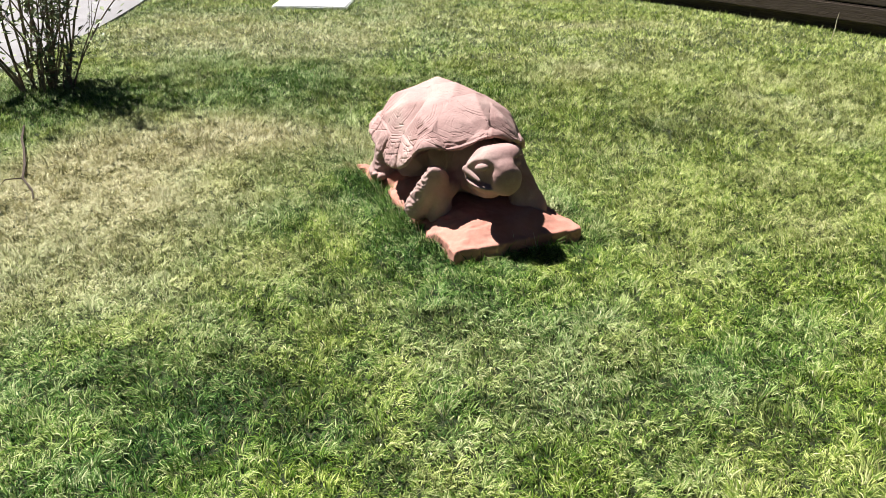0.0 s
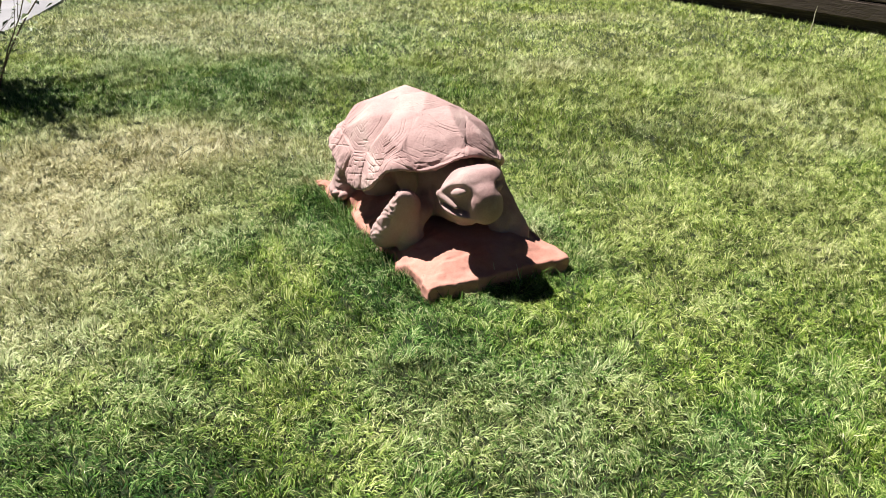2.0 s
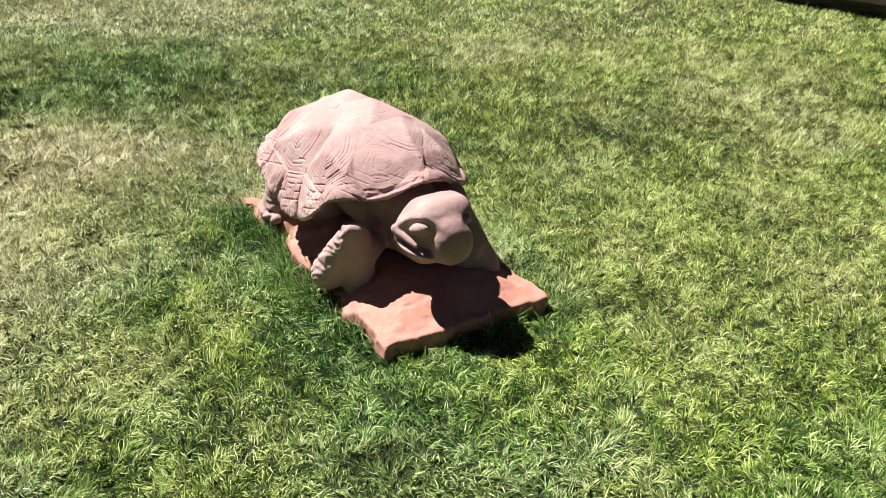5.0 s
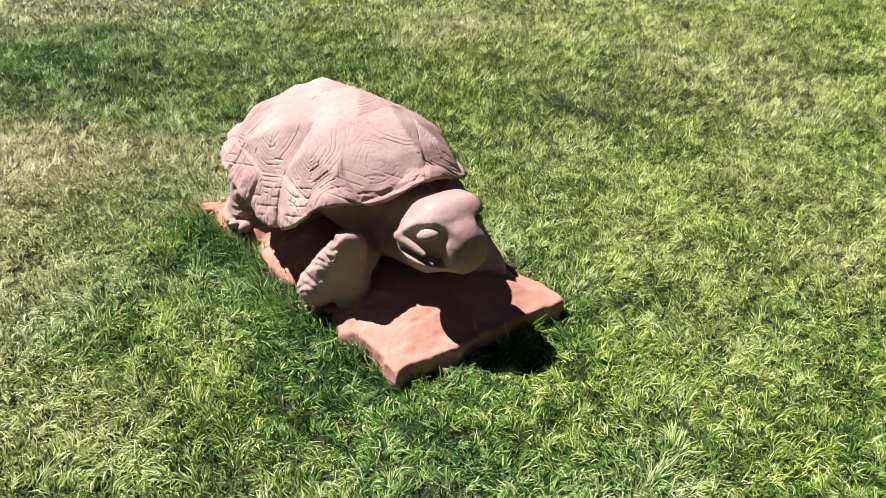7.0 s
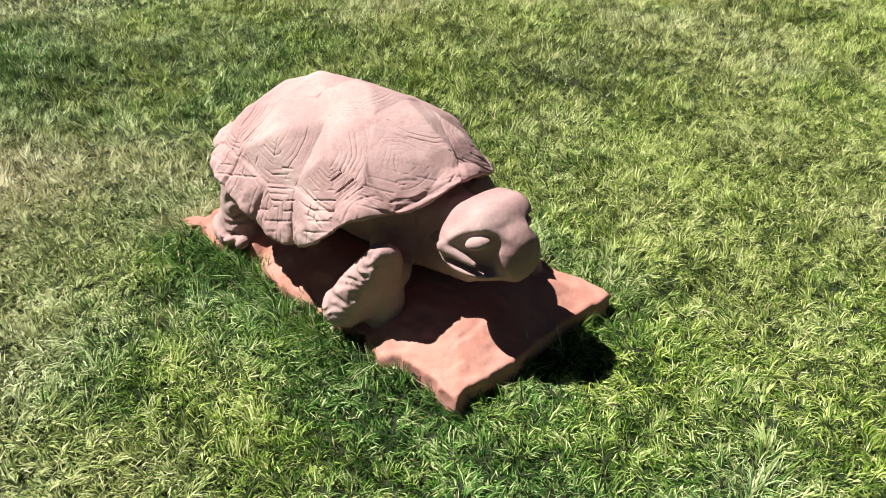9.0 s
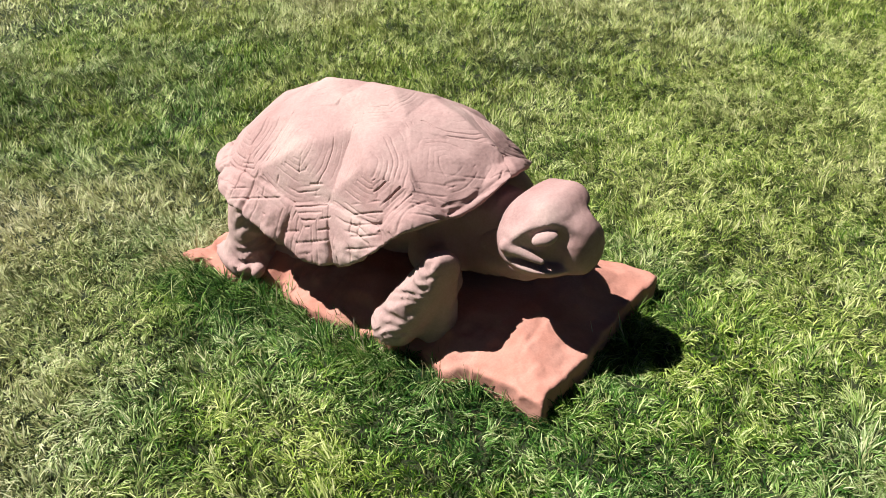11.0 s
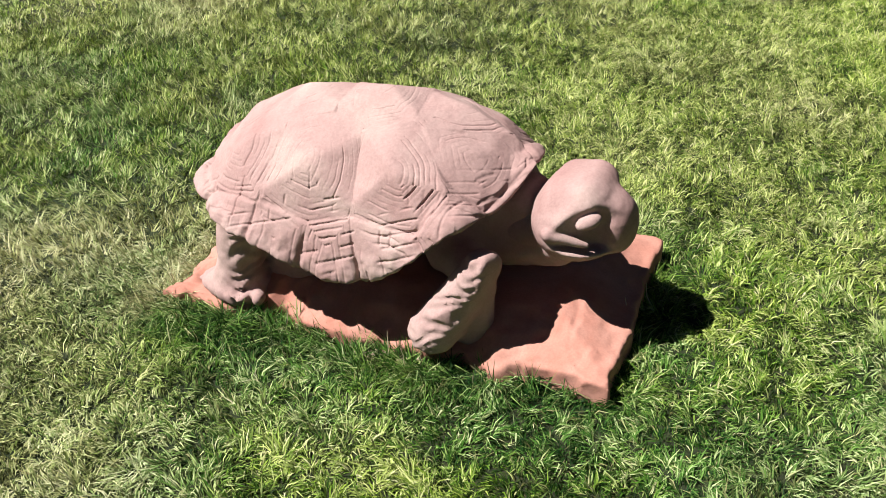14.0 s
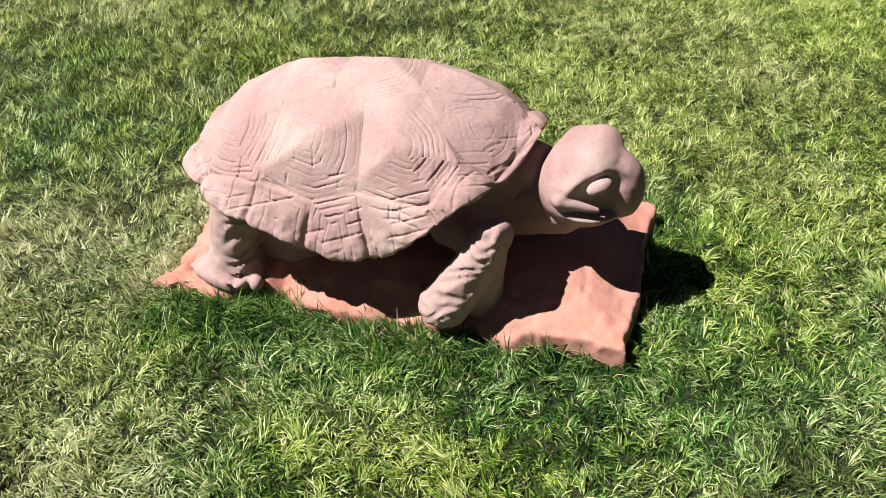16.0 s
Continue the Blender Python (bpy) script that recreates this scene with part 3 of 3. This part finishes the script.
def build_bush():
    r = random.Random(5)
    root = new("cane_bush")
    root.location = (-2.66, 5.98, 0.02)
    leaves = bmesh.new()

    def leaf(c, size):
        g = r.uniform(0, 6.28)
        t = Vector((math.cos(g), math.sin(g), r.uniform(-.7, .5))) * size
        s = t.cross(Vector((r.uniform(-.5, .5), r.uniform(-.5, .5), 1))).normalized() * size * 0.27
        drop = Vector((0, 0, 0.12 * size))
        a, b, d, e, m = [leaves.verts.new(v) for v in (c, c + t * .45 + s + drop, c + t, c + t * .45 - s + drop, c + t * .5)]
        leaves.faces.new((a, m, b))
        leaves.faces.new((b, m, d))
        leaves.faces.new((a, e, m))
        leaves.faces.new((m, e, d))

    for k in range(32):
        bm = bmesh.new()
        a, lean = r.uniform(0, 6.28), r.uniform(0.02, 0.46)
        p = Vector((0.20 * math.cos(a) * r.random(), 0.16 * math.sin(a) * r.random(), -0.03))
        d = Vector((math.cos(a) * lean, math.sin(a) * lean, 1)).normalized()
        pts, n, length = [p.copy()], 11, r.uniform(0.9, 2.0)
        w = r.uniform(0.005, 0.0125)
        for i in range(n):
            d = (d + Vector((r.uniform(-.15, .15), r.uniform(-.15, .15), 0.015))).normalized()
            p = p + d * length / n
            pts.append(p.copy())
            for _ in range(r.choice((1, 2, 4)) if i < 4 else r.choice((2, 4, 7))):
                leaf(p + Vector((r.uniform(-.06, .06), r.uniform(-.06, .06), r.uniform(-.08, .08))), r.uniform(0.035, 0.08))
            if i in (3, 5, 7) and r.random() < 0.6:
                q, e, side = p.copy(), (d + Vector((r.uniform(-1, 1), r.uniform(-1, 1), 0.2))).normalized(), [p.copy()]
                for _ in range(4):
                    e = (e + Vector((r.uniform(-.12, .12), r.uniform(-.12, .12), 0.06))).normalized()
                    q = q + e * r.uniform(0.05, 0.10)
                    side.append(q.copy())
                    leaf(q, r.uniform(0.03, 0.05))
                tube(bm, side, [w * 0.35, w * 0.32, w * 0.28, w * 0.22, w * 0.15], 5)
        tube(bm, pts, [w * (1 - 0.7 * i / n) for i in range(n + 1)])
        part("cane", bm, BARK, root)
    tagged(part("leaves", leaves, LEAF, root), "small green leaves", kind="stuff")
    tagged(root, "leggy shrub of many brown canes with small leaves", "bush")


build_bush()


# ---- the grass ----
SPOT_INV = np.array(SPOT.inverted())


def statue_xy(x, y):
    return SPOT_INV[0, 0] * x + SPOT_INV[0, 1] * y + SPOT_INV[0, 3], SPOT_INV[1, 0] * x + SPOT_INV[1, 1] * y + SPOT_INV[1, 3]


def dryness(x, y):
    """How straw-coloured the lawn is: dry patches in a green lawn."""
    d = 0.13 + 0.45 * (noise2(x * 0.8 + 9, y * 0.8 + 3) - 0.5) + 0.35 * (noise2(x * 3 + 70, y * 3) - 0.5)
    for cx, cy, rx, ry, p in ((-1.80, 4.40, 0.65, 0.6, 0.80), (-1.3, 3.1, 0.6, 0.5, 0.28), (-1.4, 4.9, 0.6, 0.4, 0.55), (-1.6, 3.6, 0.6, 0.6, 0.5), (-1.8, 8.0, 1.6, 1.2, 0.5), (1.5, 8.3, 0.6, 0.25, 0.55),
                              (-0.5, 4.95, 0.4, 0.25, 0.3), (-0.95, 5.1, 0.5, 0.4, 0.3), (0.1, 4.75, 0.45, 0.2, 0.3), (0.9, 6.6, 0.5, 0.4, 0.3), (1.6, 7.4, 2.0, 1.2, 0.22), (2.6, 5.0, 1.2, 1.0, 0.12)):
        d = d + p * np.exp(-((x - cx) / rx) ** 2 - ((y - cy) / ry) ** 2)
    u, v = statue_xy(x, y)
    near = np.maximum(np.abs(u) - 0.59, np.abs(v) - 0.285)
    far_side = np.maximum(smooth_step(0.0, 0.25, v), smooth_step(-0.5, -0.62, u))
    d = d - 0.4 * smooth_step(0.35, 0.05, near) * (1 - far_side) + 0.55 * smooth_step(0.16, 0.03, near) * far_side * (u < 0.35)
    return np.clip(d, 0, 1)


def lush_and_shade(x, y):
    """Deeper green spots of the lawn, and a darker one painted as the bush's shade."""
    d = 0
    # the last spot, by the bush, is its shade put into the blade colour
    for cx, cy, rx, ry, p in ((-0.62, 2.25, 0.38, 0.24, 0.30), (-0.95, 2.45, 0.25, 0.14, 0.15), (-0.55, 4.05, 0.30, 0.45, 0.14), (-0.35, 6.4, 1.0, 0.6, 0.06), (0.2, 2.9, 0.5, 0.25, 0.08), (0.38, 2.3, 0.45, 0.4, 0.20), (1.5, 5.2, 0.9, 0.6, 0.14), (-0.62, 4.45, 0.25, 0.25, 0.10), (-2.3, 5.5, 0.6, 0.35, 0.12)):
        d = d - p * np.exp(-((x - cx) / rx) ** 2 - ((y - cy) / ry) ** 2)
    return d


def grass(name, x, y, tall, wide, joints, seed, label, lighter=0.0):
    """Blades at the given places, as one mesh; joints 1 gives a single tapering triangle, 2 a bent blade."""
    g = np.random.default_rng(seed)
    n = len(x)
    # tufts: each blade belongs to the nearest of many scattered middles and falls outward from it
    gap = 0.027
    ci, cj = np.floor(x / gap).astype(int), np.floor(y / gap).astype(int)
    near2, tx, ty, which = np.full(n, 9.0), np.zeros(n), np.zeros(n), np.zeros(n)
    for a in (-1, 0, 1):
        for b in (-1, 0, 1):
            u, v = (ci + a) & 255, (cj + b) & 255
            px, py = (ci + a + TABLE[u, v]) * gap, (cj + b + TABLE[v, (u + 77) & 255]) * gap
            d2 = (x - px) ** 2 + (y - py) ** 2
            m = d2 < near2
            near2, tx, ty, which = np.where(m, d2, near2), np.where(m, px, tx), np.where(m, py, ty), np.where(m, TABLE[(u + 31) & 255, (v + 55) & 255], which)
    out = np.sqrt(near2) / gap
    which2 = (which * 7.31) % 1.0
    clump = 0.18 * noise2(x * 11, y * 11) + 0.14 * noise2(x * 5 + 3, y * 5) + 0.68 * which2
    fine = noise2(x * 34 + 11, y * 34)
    swirl = 6.283 * 1.4 * noise2(x * 2.3 + 21, y * 2.3) + 3.5 * noise2(x * 9 + 31, y * 9 + 5)
    h = tall * (0.25 + 1.1 * clump + 0.3 * fine) * g.uniform(0.6, 1.25, n)
    lean = np.clip(0.68 + 0.35 * out + 0.5 * noise2(x * 9 + 60, y * 9) + g.normal(0, 0.34, n), 0.05, 1.45)
    vx, vy = 0.6 * (x - tx) / gap + 0.45 * np.cos(swirl) - 0.10, 0.6 * (y - ty) / gap + 0.45 * np.sin(swirl) + 0.08
    way = np.arctan2(vy, vx) + g.normal(0, 0.5, n) + 5.0 * (which - 0.5)
    dx, dy = np.cos(way), np.sin(way)
    w = wide * g.uniform(0.6, 1.3, n)
    face = way + math.pi / 2 + g.normal(0, 0.6, n)
    fx, fy = np.cos(face) * w / 2, np.sin(face) * w / 2
    z = ground_height(x, y) - 0.004
    dry = np.clip(dryness(x, y) + g.normal(0, 0.16, n), 0, 1)
    dry = np.where(g.random(n) < 0.06, np.maximum(dry, 0.75), dry)
    # tone also carries painted shade: blades darken towards the edge of their tuft
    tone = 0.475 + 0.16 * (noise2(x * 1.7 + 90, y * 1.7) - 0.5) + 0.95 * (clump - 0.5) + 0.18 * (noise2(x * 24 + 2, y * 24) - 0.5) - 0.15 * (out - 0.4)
    tone = tone + g.normal(0, 0.16, n) + np.where(g.random(n) < 0.36, 0.25, -0.18) + 0.22 * dryness(x, y) + lighter + lush_and_shade(x, y)
    # scattered spots darkened in colour like shaded gaps; the ground stays level
    hollow_shade = smooth_step(0.60, 0.76, noise2(x * 7.3 + 40, y * 7.3 + 17) * 0.7 + noise2(x * 19 + 4, y * 19) * 0.3)
    tone = np.clip(tone - 0.26 * hollow_shade, 0, 1)
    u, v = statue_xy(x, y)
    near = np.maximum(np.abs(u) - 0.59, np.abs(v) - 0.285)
    cool = np.clip(0.30 + 1.0 * (noise2(x * 2.1 + 50, y * 2.1 + 8) - 0.5) + 1.0 * (noise2(x * 7 + 5, y * 7) - 0.5) + 0.5 * smooth_step(0.4, 0.05, near) - 0.28 * np.maximum(x, -1) - 2.2 * lush_and_shade(x, y) + g.normal(0, 0.15, n), 0, 1)
    base = np.stack([x, y, z], 1)
    side = np.stack([fx, fy, np.zeros(n)], 1)
    up = lambda f, bend: np.stack([dx * h * f * np.sin(lean * bend), dy * h * f * np.sin(lean * bend), h * f * np.cos(lean * bend)], 1)
    if joints == 1:
        V = np.stack([base - side, base + side, base + up(1, 0.9)], 1).reshape(-1, 3)
        F = np.arange(3 * n).reshape(n, 3)
    else:
        middle = base + up(0.5, 0.6)
        tip = middle + np.stack([dx * h * 0.55 * np.sin(lean * 1.4), dy * h * 0.55 * np.sin(lean * 1.4), h * 0.55 * np.cos(lean * 1.4)], 1)
        V = np.stack([base, middle - side, middle + side, tip], 1).reshape(-1, 3)
        k = np.arange(n)[:, None] * 4
        F = (k + np.array([[0, 2, 1, 1, 2, 3]])).reshape(-1, 3)
    per = len(V) // n
    me = mesh_from(name, V, F, GRASS, True)
    for key, val in (("tone", tone), ("dry", dry), ("cool", cool)):
        me.attributes.new(key, 'FLOAT', 'POINT').data.foreach_set("value", np.repeat(val, per).astype(np.float32))
    tagged(new(name, me), label, "grass", kind="stuff")


def keep_off(x, y):
    u, v = statue_xy(x, y)
    ragged = 0.02 * (noise2(x * 14, y * 14) - 0.5)
    off = np.maximum(np.abs(u) - 0.585, np.abs(v) - 0.275) > ragged
    off &= x > path_edge(y) + 0.03
    off &= (np.abs(x + 1.32) > 0.36) | (np.abs(y - 9.42) > 0.262)
    off &= (x - 2.25) * 1.821 + (y - 9.75) * 1.661 < -0.42
    return off


def scatter(count, x0, x1, y0, y1, seed):
    g = np.random.default_rng(seed)
    x, y = g.uniform(x0, x1, count), g.uniform(y0, y1, count)
    ok = keep_off(x, y)
    return x[ok], y[ok]


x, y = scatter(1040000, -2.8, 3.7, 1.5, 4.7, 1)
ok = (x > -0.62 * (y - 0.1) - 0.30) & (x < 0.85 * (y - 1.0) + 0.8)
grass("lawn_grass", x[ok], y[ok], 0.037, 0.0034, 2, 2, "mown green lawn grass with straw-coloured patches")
x, y = scatter(500000, -3.4, 4.3, 4.7, 6.9, 3)
grass("mid_lawn_grass", x, y, 0.040, 0.0058, 1, 4, "short lawn grass, drier and paler in patches", 0.10)
x, y = scatter(300000, -4.4, 4.6, 6.9, 10.6, 14)
grass("far_lawn_grass", x, y, 0.042, 0.0085, 1, 15, "short yellowing lawn grass near the timber wall", 0.20)
x, y = scatter(70000, -9, 9, 10.6, 18, 5)
grass("distant_grass", x, y, 0.06, 0.013, 1, 6, "short dry lawn grass beyond the stone")
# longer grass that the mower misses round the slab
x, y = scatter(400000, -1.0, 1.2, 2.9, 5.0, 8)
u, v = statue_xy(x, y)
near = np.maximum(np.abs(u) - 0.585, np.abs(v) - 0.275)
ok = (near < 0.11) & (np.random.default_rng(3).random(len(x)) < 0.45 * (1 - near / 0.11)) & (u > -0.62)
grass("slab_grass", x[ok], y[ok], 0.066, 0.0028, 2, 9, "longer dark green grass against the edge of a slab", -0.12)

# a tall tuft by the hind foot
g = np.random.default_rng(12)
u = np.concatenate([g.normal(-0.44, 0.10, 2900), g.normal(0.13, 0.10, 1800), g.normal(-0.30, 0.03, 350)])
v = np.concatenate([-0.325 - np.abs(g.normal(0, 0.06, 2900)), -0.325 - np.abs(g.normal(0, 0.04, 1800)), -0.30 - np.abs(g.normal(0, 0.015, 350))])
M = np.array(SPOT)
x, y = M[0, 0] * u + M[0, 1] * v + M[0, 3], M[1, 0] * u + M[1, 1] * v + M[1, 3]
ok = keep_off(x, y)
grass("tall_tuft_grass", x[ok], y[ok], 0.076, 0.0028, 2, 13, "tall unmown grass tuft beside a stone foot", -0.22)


# dark weeds in the dry patch
g = np.random.default_rng(21)
spots = [(-1.41, 4.74, 0.05, 260), (-2.02, 4.62, 0.06, 300), (-1.86, 4.78, 0.04, 160), (-1.95, 4.35, 0.05, 200), (-1.56, 4.52, 0.03, 90)]
x = np.concatenate([g.normal(a, r, c) for a, b, r, c in spots])
y = np.concatenate([g.normal(b, r, c) for a, b, r, c in spots])
grass("weed_tufts", x, y, 0.075, 0.0055, 2, 22, "dark green weed tufts in a dry patch of lawn", -0.42)


def build_shadow_strand():
    """A thin dark strand across the dry patch, added in place of a cane's shadow."""
    bm = bmesh.new()
    p = [Vector(v) for v in ((-2.42, 5.02, 0.06), (-2.34, 4.80, 0.05), (-2.25, 4.62, 0.055), (-2.14, 4.37, 0.05), (-2.08, 4.20, 0.045), (-1.97, 4.05, 0.04), (-1.93, 3.96, 0.03))]
    tube(bm, p, [0.006, 0.008, 0.007, 0.008, 0.006, 0.005, 0.003])
    tube(bm, [p[4], p[4] + Vector((-0.05, -0.07, 0.02)), p[4] + Vector((-0.06, -0.15, 0.0))], [0.004, 0.003, 0.002])
    tagged(part("shadow_strand", bm, TIMBER, None), "thin dark bent strand standing in for a cane's shadow on dry grass", "twig")


build_shadow_strand()


def build_stalks():
    """Pale dead stalks in the grass."""
    r = random.Random(9)
    bm = bmesh.new()
    spots = [(0.36, -0.33, 0.07), (0.30, -0.335, 0.05), (0.60, -0.02, 0.06), (0.62, 0.08, 0.05), (-0.22, -0.31, 0.08), (-0.25, -0.315, 0.06), (0.14, -0.36, 0.05), (0.08, -0.35, 0.06)]
    spots = [(*(SPOT @ Vector((a, b, 0)))[:2], h) for a, b, h in spots] + [(3.3, 7.62, 0.20), (2.55, 8.4, 0.10)]
    for px, py, h in spots:
        p, d = Vector((px, py, 0.0)), Vector((r.uniform(-.3, .3), r.uniform(-.3, .3), 1)).normalized()
        pts = [p.copy()]
        for _ in range(4):
            d = (d + Vector((r.uniform(-.25, .25), r.uniform(-.25, .25), 0))).normalized()
            p = p + d * (h + 0.05) / 4
            pts.append(p.copy())
        w = 0.0016 if h < 0.1 else 0.004
        tube(bm, pts, [w, w, w * 0.9, w * 0.7, w * 0.3], 4)
    tagged(part("dry_stalks", bm, STRAW, None), "pale dead grass stalks standing in the lawn", "grass", kind="stuff")


def build_grit():
    """Crumbs of sandy stone by the slab."""
    r = random.Random(4)
    bm = bmesh.new()
    for _ in range(150):
        p = SPOT @ Vector((r.gauss(0.06, 0.06), -0.315 - abs(r.gauss(0, 0.022)), r.uniform(0.005, 0.03)))
        q = bmesh.ops.create_icosphere(bm, subdivisions=1, radius=r.uniform(0.002, 0.008), matrix=Matrix.Translation(p) @ pose(0, 0, 0, r.uniform(0, 360), r.uniform(0, 360), 0) @ Matrix.Diagonal((1, r.uniform(.6, 1), r.uniform(.5, .9), 1)))
    tagged(part("stone_crumbs", bm, GRIT, None), "pale sandy crumbs of stone beside a slab", "rubble", kind="stuff")


build_stalks()
build_grit()
